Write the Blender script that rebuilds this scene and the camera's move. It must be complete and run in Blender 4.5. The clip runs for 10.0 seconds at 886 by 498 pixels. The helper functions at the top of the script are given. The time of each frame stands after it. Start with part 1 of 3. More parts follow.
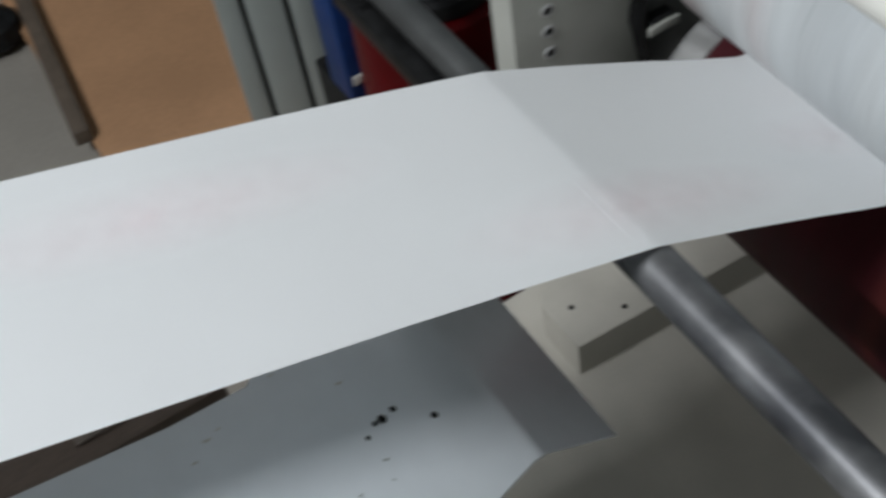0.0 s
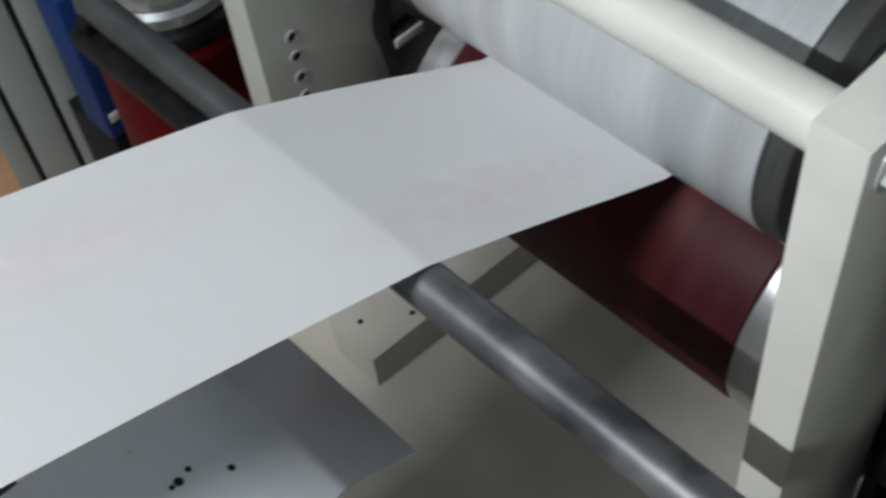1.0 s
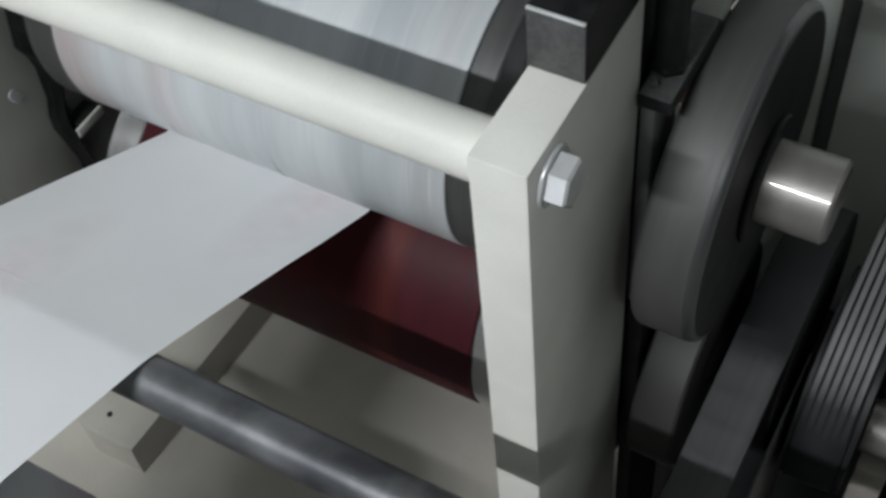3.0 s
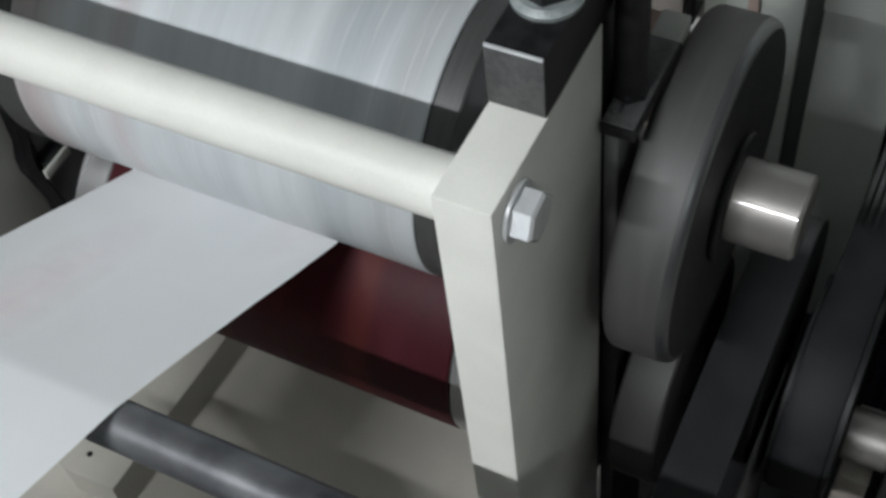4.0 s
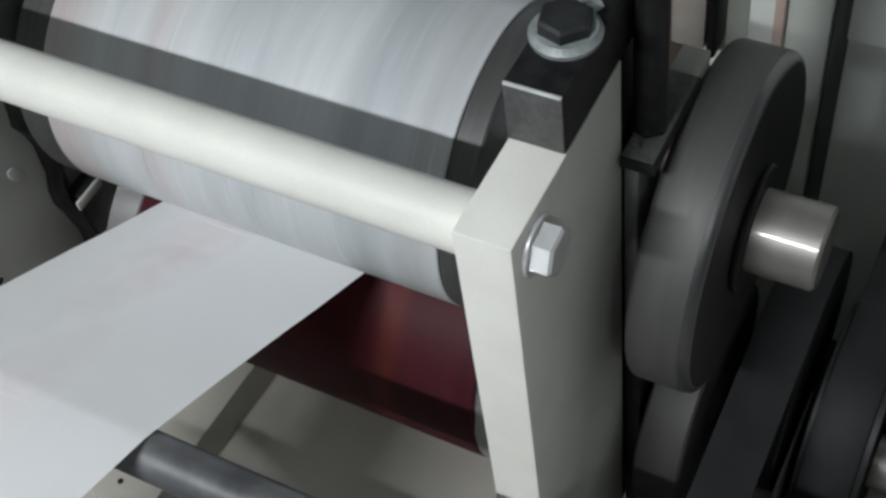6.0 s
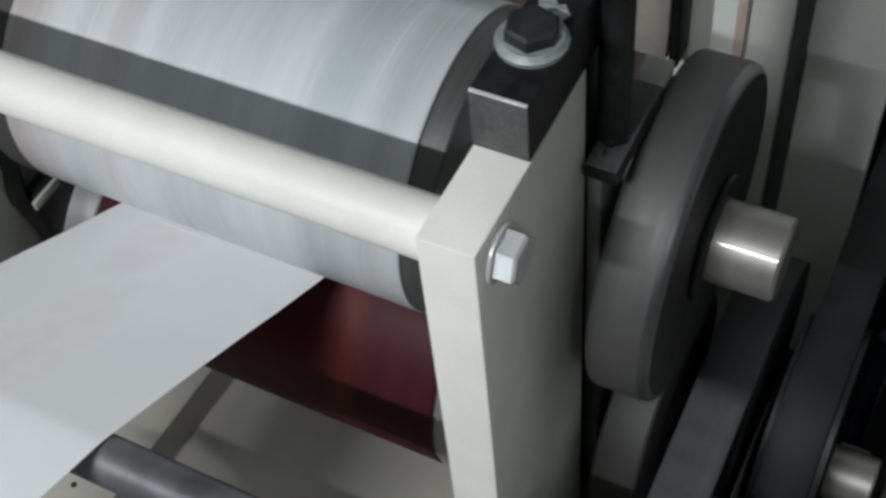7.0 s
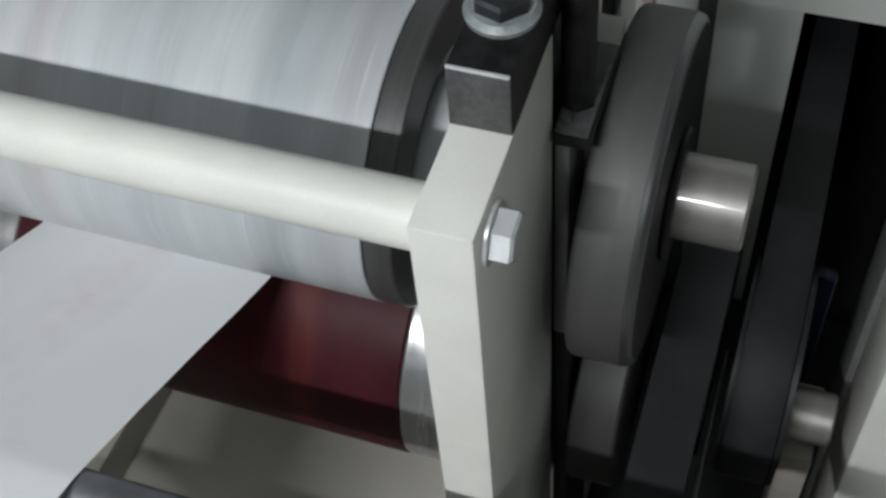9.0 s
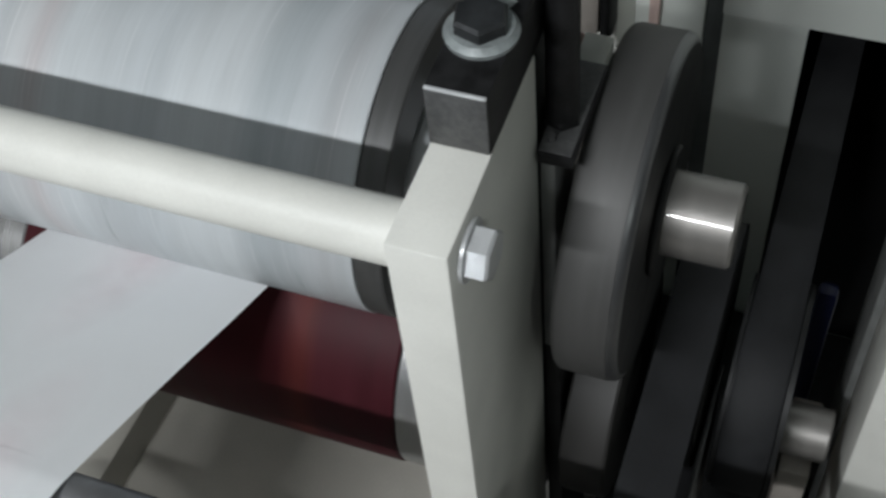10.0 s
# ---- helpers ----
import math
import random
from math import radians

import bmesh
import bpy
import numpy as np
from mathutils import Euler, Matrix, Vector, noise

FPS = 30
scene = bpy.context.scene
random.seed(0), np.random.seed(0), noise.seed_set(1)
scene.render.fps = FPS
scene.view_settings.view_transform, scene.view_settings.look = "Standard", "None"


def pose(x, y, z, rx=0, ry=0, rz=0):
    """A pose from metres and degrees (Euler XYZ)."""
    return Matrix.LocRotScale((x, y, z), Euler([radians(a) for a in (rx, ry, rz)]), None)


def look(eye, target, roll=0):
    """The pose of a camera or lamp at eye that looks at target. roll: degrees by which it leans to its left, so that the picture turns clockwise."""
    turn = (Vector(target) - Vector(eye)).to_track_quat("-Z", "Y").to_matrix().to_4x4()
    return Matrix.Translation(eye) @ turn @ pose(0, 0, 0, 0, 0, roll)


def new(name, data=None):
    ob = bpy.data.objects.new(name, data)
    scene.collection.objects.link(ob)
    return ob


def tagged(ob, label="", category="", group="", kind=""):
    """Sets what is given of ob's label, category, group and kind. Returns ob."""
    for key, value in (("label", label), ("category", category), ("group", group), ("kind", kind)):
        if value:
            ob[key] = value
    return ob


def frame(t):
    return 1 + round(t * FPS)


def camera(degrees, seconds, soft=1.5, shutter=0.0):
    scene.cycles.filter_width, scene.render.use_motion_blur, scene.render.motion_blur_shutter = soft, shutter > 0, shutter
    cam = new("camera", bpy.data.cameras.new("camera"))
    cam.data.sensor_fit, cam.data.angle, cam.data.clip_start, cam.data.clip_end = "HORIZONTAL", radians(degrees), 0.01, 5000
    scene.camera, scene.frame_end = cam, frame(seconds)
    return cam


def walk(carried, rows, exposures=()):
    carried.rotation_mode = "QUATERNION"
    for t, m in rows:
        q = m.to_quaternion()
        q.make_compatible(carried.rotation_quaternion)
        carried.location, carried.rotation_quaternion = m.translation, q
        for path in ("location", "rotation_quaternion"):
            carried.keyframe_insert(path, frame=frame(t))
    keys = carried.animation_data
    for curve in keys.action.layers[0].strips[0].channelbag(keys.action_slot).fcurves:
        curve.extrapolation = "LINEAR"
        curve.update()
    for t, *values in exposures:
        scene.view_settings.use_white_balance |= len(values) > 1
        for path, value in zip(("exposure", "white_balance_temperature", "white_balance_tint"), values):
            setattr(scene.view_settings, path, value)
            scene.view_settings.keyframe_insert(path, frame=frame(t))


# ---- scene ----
cam = camera(38.0, 10.0, soft=2.8, shutter=0.8)
# seconds, eye in metres, Euler angles in degrees
PATH = [
    (0.0, 0.1534, -0.3049, 1.3268, 38.98, 6.97, 57.78),
    (0.2, 0.1531, -0.3011, 1.3289, 38.75, 6.48, 55.32),
    (0.5, 0.1539, -0.2956, 1.3323, 37.84, 5.92, 49.48),
    (1.0, 0.1502, -0.2864, 1.3399, 37.28, 4.95, 45.55),
    (1.5, 0.1518, -0.2784, 1.3454, 36.75, 4.53, 41.06),
    (2.0, 0.1553, -0.2704, 1.3535, 36.94, 4.44, 35.75),
    (2.5, 0.1601, -0.2640, 1.3575, 36.20, 4.19, 30.57),
    (2.7, 0.1625, -0.2620, 1.3561, 36.33, 4.22, 29.89),
    (3.8, 0.1651, -0.2489, 1.3631, 36.28, 4.85, 26.16),
    (4.0, 0.1645, -0.2470, 1.3634, 36.49, 5.20, 26.29),
    (4.5, 0.1679, -0.2450, 1.3688, 37.34, 6.09, 26.53),
    (5.0, 0.1677, -0.2440, 1.3711, 37.57, 5.95, 25.93),
    (5.5, 0.1704, -0.2440, 1.3727, 37.75, 6.56, 26.38),
    (5.7, 0.1706, -0.2453, 1.3725, 37.48, 6.64, 26.70),
    (6.8, 0.1661, -0.2473, 1.3728, 37.93, 4.90, 26.92),
    (7.0, 0.1668, -0.2464, 1.3720, 37.75, 4.41, 26.46),
    (7.2, 0.1666, -0.2450, 1.3707, 38.00, 3.83, 25.89),
    (7.5, 0.1658, -0.2431, 1.3726, 38.35, 3.01, 23.08),
    (7.7, 0.1548, -0.2460, 1.3700, 38.59, 2.62, 22.91),
    (8.0, 0.1400, -0.2485, 1.3632, 36.77, 3.58, 20.37),
    (8.2, 0.1326, -0.2525, 1.3617, 36.33, 3.26, 20.49),
    (8.5, 0.1237, -0.2514, 1.3586, 36.53, 3.57, 20.47),
    (9.0, 0.1201, -0.2484, 1.3599, 36.12, 3.75, 18.12),
    (9.5, 0.1231, -0.2468, 1.3661, 36.15, 4.23, 18.41),
    (10.0, 0.1396, -0.2435, 1.3688, 36.40, 4.36, 19.54),
]
EXPOSURES = [(0.0, -0.16), (1.0, -0.14), (2.0, -0.12), (2.7, -0.12), (4.0, -0.02), (7.5, 0.0), (8.5, -0.06), (10.0, -0.08)]
walk(cam, [(t, pose(*p)) for t, *p in PATH], EXPOSURES)

# ---- light: one row of tube lamps over the front of the machine, dim hall ----
world = bpy.data.worlds.new("hall")
scene.world = world
world.use_nodes = True
world.node_tree.nodes["Background"].inputs[0].default_value = (0.80, 0.90, 1.0, 1)
world.node_tree.nodes["Background"].inputs[1].default_value = 0.3


def tube_light(x, y, z, length, watts, color, aim):
    lamp = bpy.data.lights.new("tube_light", "AREA")
    lamp.shape, lamp.size, lamp.size_y, lamp.energy = "RECTANGLE", length, 0.035, watts
    lamp.color = color
    ob = new("tube_light", lamp)
    ob.matrix_world = look((x, y, z), (x, *aim))
    return ob


# place of the lamp, its length, watts and colour
LAMPS = [((-0.28, -1.62, 2.54), 0.55, 48.5, (0.94, 0.972, 1.0)),
         ((1.60, -1.62, 2.54), 0.55, 4.0, (0.91, 1.0, 0.96)),
         ((-1.86, -1.62, 2.54), 0.55, 6.0, (0.94, 0.972, 1.0))]
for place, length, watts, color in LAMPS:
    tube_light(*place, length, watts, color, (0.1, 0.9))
    # upward fill lamp added above each housing; bounce off the ceiling lifts the shadows
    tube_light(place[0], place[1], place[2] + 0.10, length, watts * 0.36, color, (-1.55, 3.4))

# ---- materials ----
def mat(name, base, rough=0.5, metal=0.0, vary=0.15, scale=60.0, bump=0.05, fine=600.0, stretch=(1, 1, 1), tint=None, coat=0.0):
    """A paint, metal or rubber: colour varied by coarse stains and fine grain, with a fine relief."""
    m = bpy.data.materials.new(name)
    m.use_nodes = True
    nt = m.node_tree
    b = nt.nodes["Principled BSDF"]
    tc = nt.nodes.new("ShaderNodeTexCoord")
    mp = nt.nodes.new("ShaderNodeMapping")
    mp.inputs["Scale"].default_value = stretch
    nt.links.new(tc.outputs["Object"], mp.inputs["Vector"])
    n1 = nt.nodes.new("ShaderNodeTexNoise")
    n1.inputs["Scale"].default_value, n1.inputs["Detail"].default_value = scale, 5
    n2 = nt.nodes.new("ShaderNodeTexNoise")
    n2.inputs["Scale"].default_value, n2.inputs["Detail"].default_value = fine, 3
    for n in (n1, n2):
        nt.links.new(mp.outputs[0], n.inputs["Vector"])
    ramp = nt.nodes.new("ShaderNodeValToRGB")
    ramp.color_ramp.elements[0].position, ramp.color_ramp.elements[1].position = 0.35, 0.68
    low = tint or [c * (1 - vary) for c in base]
    high = [min(1, c * (1 + vary * 0.6)) for c in base]
    ramp.color_ramp.elements[0].color, ramp.color_ramp.elements[1].color = (*low, 1), (*high, 1)
    add = nt.nodes.new("ShaderNodeMath")
    add.operation = "MULTIPLY_ADD"
    nt.links.new(n2.outputs["Fac"], add.inputs[0])
    add.inputs[1].default_value = 0.35
    sub = nt.nodes.new("ShaderNodeMath")
    sub.operation = "SUBTRACT"
    nt.links.new(n1.outputs["Fac"], sub.inputs[0])
    sub.inputs[1].default_value = 0.175
    nt.links.new(sub.outputs[0], add.inputs[2])
    nt.links.new(add.outputs[0], ramp.inputs["Fac"])
    nt.links.new(ramp.outputs["Color"], b.inputs["Base Color"])
    rr = nt.nodes.new("ShaderNodeMapRange")
    rr.inputs["To Min"].default_value, rr.inputs["To Max"].default_value = max(0.03, rough - 0.08), min(1, rough + 0.10)
    nt.links.new(n1.outputs["Fac"], rr.inputs["Value"])
    nt.links.new(rr.outputs[0], b.inputs["Roughness"])
    b.inputs["Metallic"].default_value = metal
    b.inputs["Coat Weight"].default_value = coat
    bp = nt.nodes.new("ShaderNodeBump")
    bp.inputs["Strength"].default_value, bp.inputs["Distance"].default_value = bump, 0.001
    nt.links.new(n2.outputs["Fac"], bp.inputs["Height"])
    nt.links.new(bp.outputs[0], b.inputs["Normal"])
    return m


CREAM = mat("cream_machine_paint", (0.69, 0.685, 0.64), 0.48, vary=0.06, scale=25, bump=0.09)
# far frame's tone, set darker and greyer than CREAM
FAR_PAINT = mat("greyer_machine_paint", (0.43, 0.435, 0.40), 0.42, vary=0.07, scale=20, bump=0.05)
GREY_PAINT = mat("grey_green_machine_paint", (0.42, 0.44, 0.39), 0.42, vary=0.08, scale=20, bump=0.05)
PANEL = mat("light_grey_panel_paint", (0.56, 0.59, 0.555), 0.45, vary=0.06, scale=8, bump=0.04)
TRAY = mat("beige_tray_paint", (0.44, 0.42, 0.375), 0.45, vary=0.12, scale=14, bump=0.06)
BLACK = mat("worn_black_oxide", (0.011, 0.011, 0.0115), 0.42, vary=0.5, scale=90, bump=0.2)
BLACK_WORN = mat("scuffed_black_paint", (0.028, 0.028, 0.029), 0.45, vary=0.9, scale=260, bump=0.25, tint=(0.07, 0.071, 0.070))
DULL_STEEL = mat("dull_grey_steel", (0.17, 0.175, 0.17), 0.5, 0.2, vary=0.15, scale=60, bump=0.06)
RUBBER = mat("black_rubber", (0.012, 0.0125, 0.0138), 0.68, vary=0.3, scale=40, bump=0.08)
STEEL = mat("turned_steel", (0.22, 0.21, 0.197), 0.46, 0.55, vary=0.06, scale=30, bump=0.012, fine=500, stretch=(5, 1, 1), coat=0.6)
STEEL.node_tree.nodes["Principled BSDF"].inputs["Coat Roughness"].default_value = 0.09
BRIGHT = mat("bright_zinc", (0.70, 0.71, 0.72), 0.34, 0.5, vary=0.08, scale=90, bump=0.05)
WASHER = mat("greasy_zinc", (0.25, 0.275, 0.275), 0.45, 0.15, vary=0.25, scale=120, bump=0.25)
RIM = mat("polished_gear_edge", (0.14, 0.142, 0.145), 0.34, 0.8, vary=0.1, scale=30, bump=0.02)
FLAKE = mat("scraped_dull_metal", (0.30, 0.32, 0.32), 0.5, 0.2, vary=0.4, scale=200)
GEAR = mat("dark_gear_steel", (0.076, 0.075, 0.073), 0.55, 0.35, vary=0.08, scale=20, bump=0.02, stretch=(20, 1, 1))
LOWGEAR = mat("dull_warm_steel", (0.032, 0.0305, 0.029), 0.6, 0.1, vary=0.2, scale=40)
HUB = mat("grey_turned_face", (0.60, 0.62, 0.63), 0.4, 0.15, vary=0.15, scale=30)
BOLT_HEAD = mat("oiled_black_bolt", (0.03, 0.032, 0.034), 0.35, 0.4, vary=0.3, scale=120, bump=0.15)
GEAR_FACE = mat("dark_gear_face", (0.015, 0.0155, 0.016), 0.5, 0.2, vary=0.3, scale=60, bump=0.1)
RED = mat("dark_red_rubber", (0.054, 0.0065, 0.0105), 0.5, vary=0.15, scale=12, bump=0.02, stretch=(8, 1, 1))
RUBBER.node_tree.nodes["Principled BSDF"].inputs["Specular IOR Level"].default_value = 0.3
CHROME = mat("chrome", (0.72, 0.74, 0.78), 0.16, 0.95, vary=0.06, scale=40, bump=0.01)
ROLL_END = mat("turned_roller_end", (0.52, 0.52, 0.52), 0.24, 0.75, vary=0.08, scale=20, bump=0.02, stretch=(6, 1, 1))
TIN = mat("galvanised_sheet", (0.83, 0.88, 0.92), 0.30, 0.45, vary=0.05, scale=7, bump=0.01, fine=60)
WORN_ROD = mat("smudged_chrome_rod", (0.21, 0.212, 0.217), 0.44, 0.6, vary=0.15, scale=18, bump=0.01, fine=40, tint=(0.065, 0.067, 0.073))
DARK_BAR = mat("grey_steel_bar", (0.12, 0.125, 0.125), 0.4, 0.5, vary=0.2, scale=30)
ALU = mat("grey_extrusion", (0.36, 0.40, 0.39), 0.4, 0.2, vary=0.06, scale=12)
CHIP = mat("pale_primer", (0.45, 0.46, 0.47), 0.6)
GROOVE = mat("dark_groove", (0.10, 0.11, 0.11), 0.6, vary=0.1)
REDPAINT = mat("red_machine_paint", (0.085, 0.0015, 0.003), 0.3, vary=0.2, scale=20)
SIGNAL = mat("bright_red_plastic", (0.40, 0.022, 0.016), 0.4, vary=0.1)
BLUE = mat("blue_plastic", (0.009, 0.035, 0.14), 0.4, vary=0.15)
NAVY = mat("dark_blue_cable", (0.006, 0.009, 0.04), 0.4, vary=0.15)
PINKISH = mat("bare_copper_pink", (0.55, 0.42, 0.38), 0.5, vary=0.1)
TAN = mat("tan_grey_enamel", (0.27, 0.245, 0.22), 0.4, vary=0.1)
BOARD = mat("brown_fibreboard", (0.42, 0.235, 0.125), 0.6, vary=0.18, scale=4, fine=150, bump=0.06)
BOARD_EDGE = mat("dark_board_edge", (0.10, 0.075, 0.055), 0.7, vary=0.2)
FLOOR = mat("greige_concrete_floor", (0.30, 0.28, 0.25), 0.55, vary=0.12, scale=5, fine=120, bump=0.08)
WALL = mat("pale_hall_wall", (0.32, 0.345, 0.335), 0.8, vary=0.05, scale=3, fine=80)
CEILING = mat("white_hall_ceiling", (0.62, 0.65, 0.65), 0.8, vary=0.05, scale=3, fine=80)
# near-black that paints the shade inside the belt slot and the holes
INNER_SHADE = mat("shade_black", (0.004, 0.004, 0.0045), 0.7, vary=0.3)
PAPER = mat("white_paper", (0.95, 0.965, 0.98), 0.62, vary=0.015, scale=18, fine=900, bump=0.03)
for m, level in ((RED, 0.16), (BLACK, 0.2), (GEAR_FACE, 0.25), (WORN_ROD, 0.3), (REDPAINT, 0.12), (BLUE, 0.2)):
    m.node_tree.nodes["Principled BSDF"].inputs["Specular IOR Level"].default_value = level


def let_light_through(m, share):
    """Thin paper: part of the light goes through and is scattered on the other side."""
    nt = m.node_tree
    b = nt.nodes["Principled BSDF"]
    tr = nt.nodes.new("ShaderNodeBsdfTranslucent")
    tr.inputs["Color"].default_value = (0.95, 0.97, 1.0, 1)
    mix = nt.nodes.new("ShaderNodeMixShader")
    mix.inputs[0].default_value = share
    nt.links.new(b.outputs[0], mix.inputs[1])
    nt.links.new(tr.outputs[0], mix.inputs[2])
    nt.links.new(mix.outputs[0], nt.nodes["Material Output"].inputs["Surface"])


let_light_through(PAPER, 0.085)
LAMPMAT = mat("lamp_housing", (0.7, 0.7, 0.7), 0.5)


def band_ramp(nt, tc, nz, x0, x1, waver, stops):
    """Colours that lie in bands along the axle between x0 and x1, a little uneven round the cylinder."""
    sep = nt.nodes.new("ShaderNodeSeparateXYZ")
    nt.links.new(tc.outputs["Object"], sep.inputs[0])
    span = nt.nodes.new("ShaderNodeMapRange")
    span.inputs["From Min"].default_value, span.inputs["From Max"].default_value = x0, x1
    span.inputs["To Min"].default_value, span.inputs["To Max"].default_value = -waver / 2, 1 - waver / 2
    nt.links.new(sep.outputs[0], span.inputs["Value"])
    add = nt.nodes.new("ShaderNodeMath")
    add.operation = "MULTIPLY_ADD"
    nt.links.new(nz.outputs["Fac"], add.inputs[0])
    add.inputs[1].default_value = waver
    nt.links.new(span.outputs[0], add.inputs[2])
    ramp = nt.nodes.new("ShaderNodeValToRGB")
    while len(ramp.color_ramp.elements) < len(stops):
        ramp.color_ramp.elements.new(0.5)
    for e, (at, color) in zip(ramp.color_ramp.elements, stops):
        e.position, e.color = at, (*color, 1)
    nt.links.new(add.outputs[0], ramp.inputs["Fac"])
    return ramp


SLEEVE_BANDS = [(0.0, (0.80, 0.70, 0.68)), (0.045, (0.86, 0.72, 0.70)), (0.10, (0.90, 0.84, 0.82)), (0.16, (1, 1, 1)), (0.25, (1.0, 0.97, 0.96)), (0.30, (1.0, 0.90, 0.89)), (0.35, (1, 1, 1)),
                (0.55, (0.94, 0.95, 0.96)), (0.62, (1, 1, 1)), (0.72, (1, 1, 1)), (0.80, (0.76, 0.78, 0.79)), (0.88, (0.88, 0.89, 0.90)), (0.94, (0.82, 0.80, 0.80)), (1.0, (0.90, 0.90, 0.90))]
# bright band and lighter right side paint the light past the paper's edge
RED_LIGHT_BANDS = [(0.0, (0.9, 0.9, 0.9)), (0.62, (0.9, 0.9, 0.9)), (0.70, (1.0, 1.1, 1.0)), (0.735, (1.5, 2.4, 1.5)), (0.765, (1.55, 2.6, 1.5)), (0.80, (0.95, 1.5, 1.3)), (0.88, (0.9, 1.4, 1.3)), (1.0, (0.85, 1.3, 1.2))]


def sleeve_material():
    """A pale printing sleeve: round streaks and faint ink, which lie along the way it turns."""
    m = mat("pale_printing_sleeve", (0.49, 0.515, 0.53), 0.30, vary=0.10, scale=9, fine=60, bump=0.02, stretch=(9, 1, 1))
    nt = m.node_tree
    b = nt.nodes["Principled BSDF"]
    base = b.inputs["Base Color"].links[0].from_socket
    tc = nt.nodes.new("ShaderNodeTexCoord")
    mp = nt.nodes.new("ShaderNodeMapping")
    mp.inputs["Scale"].default_value = (40, 3, 3)
    nz = nt.nodes.new("ShaderNodeTexNoise")
    nz.inputs["Scale"].default_value, nz.inputs["Detail"].default_value = 1.0, 2
    nt.links.new(tc.outputs["Object"], mp.inputs["Vector"])
    nt.links.new(mp.outputs[0], nz.inputs["Vector"])
    bands = band_ramp(nt, tc, nz, -0.311, -0.061, 0.10, SLEEVE_BANDS)
    mix = nt.nodes.new("ShaderNodeMix")
    mix.data_type, mix.blend_type = "RGBA", "MULTIPLY"
    mix.inputs["Factor"].default_value = 1.0
    nt.links.new(base, mix.inputs["A"])
    nt.links.new(bands.outputs["Color"], mix.inputs["B"])
    lines = nt.nodes.new("ShaderNodeTexNoise")
    lines.inputs["Scale"].default_value, lines.inputs["Detail"].default_value = 1.0, 1
    lm = nt.nodes.new("ShaderNodeMapping")
    lm.inputs["Scale"].default_value = (420, 14, 14)
    nt.links.new(tc.outputs["Object"], lm.inputs["Vector"])
    nt.links.new(lm.outputs[0], lines.inputs["Vector"])
    lr = nt.nodes.new("ShaderNodeValToRGB")
    lr.color_ramp.elements[0].position, lr.color_ramp.elements[1].position = 0.66, 0.82
    lr.color_ramp.elements[0].color, lr.color_ramp.elements[1].color = (0, 0, 0, 1), (0.32, 0.32, 0.32, 1)
    nt.links.new(lines.outputs["Fac"], lr.inputs["Fac"])
    scratch = nt.nodes.new("ShaderNodeMix")
    scratch.data_type = "RGBA"
    nt.links.new(lr.outputs["Color"], scratch.inputs["Factor"])
    nt.links.new(mix.outputs["Result"], scratch.inputs["A"])
    scratch.inputs["B"].default_value = (0.80, 0.80, 0.80, 1)
    nt.links.new(scratch.outputs["Result"], b.inputs["Base Color"])
    return m


SLEEVE = sleeve_material()


def light_bands(m, x0, x1, stops):
    """Bands of painted light and dark on a turned surface, over its own colour."""
    nt = m.node_tree
    b = nt.nodes["Principled BSDF"]
    base = b.inputs["Base Color"].links[0].from_socket
    tc = nt.nodes.new("ShaderNodeTexCoord")
    nz = nt.nodes.new("ShaderNodeTexNoise")
    nz.inputs["Scale"].default_value = 8
    nt.links.new(tc.outputs["Object"], nz.inputs["Vector"])
    bands = band_ramp(nt, tc, nz, x0, x1, 0.04, stops)
    mix = nt.nodes.new("ShaderNodeMix")
    mix.data_type, mix.blend_type = "RGBA", "MULTIPLY"
    mix.inputs["Factor"].default_value = 1.0
    nt.links.new(base, mix.inputs["A"])
    nt.links.new(bands.outputs["Color"], mix.inputs["B"])
    nt.links.new(mix.outputs["Result"], b.inputs["Base Color"])


light_bands(RED, -0.315, -0.06, RED_LIGHT_BANDS)
END_RING = mat("dark_grey_ring", (0.065, 0.065, 0.064), 0.45, 0.2, vary=0.2, scale=30, bump=0.03, stretch=(12, 1, 1))


def print_material():
    """Pale pink ink that fades out unevenly towards its edges."""
    m = bpy.data.materials.new("pale_pink_ink")
    m.use_nodes = True
    nt = m.node_tree
    b = nt.nodes["Principled BSDF"]
    b.inputs["Base Color"].default_value = (0.80, 0.52, 0.56, 1)
    b.inputs["Roughness"].default_value = 0.65
    tc = nt.nodes.new("ShaderNodeTexCoord")
    gr = nt.nodes.new("ShaderNodeTexGradient")
    gr.gradient_type = "SPHERICAL"
    mp = nt.nodes.new("ShaderNodeMapping")
    mp.inputs["Scale"].default_value = (38, 8.5, 1)
    nz = nt.nodes.new("ShaderNodeTexNoise")
    nz.inputs["Scale"].default_value = 45
    nt.links.new(tc.outputs["Object"], mp.inputs["Vector"])
    nt.links.new(mp.outputs[0], gr.inputs["Vector"])
    nt.links.new(tc.outputs["Object"], nz.inputs["Vector"])
    mul = nt.nodes.new("ShaderNodeMath")
    mul.operation = "MULTIPLY"
    nt.links.new(gr.outputs["Fac"], mul.inputs[0])
    nt.links.new(nz.outputs["Fac"], mul.inputs[1])
    half = nt.nodes.new("ShaderNodeMath")
    half.operation = "MULTIPLY"
    nt.links.new(mul.outputs[0], half.inputs[0])
    half.inputs[1].default_value = 0.30
    nt.links.new(half.outputs[0], b.inputs["Alpha"])
    return m


INK = print_material()


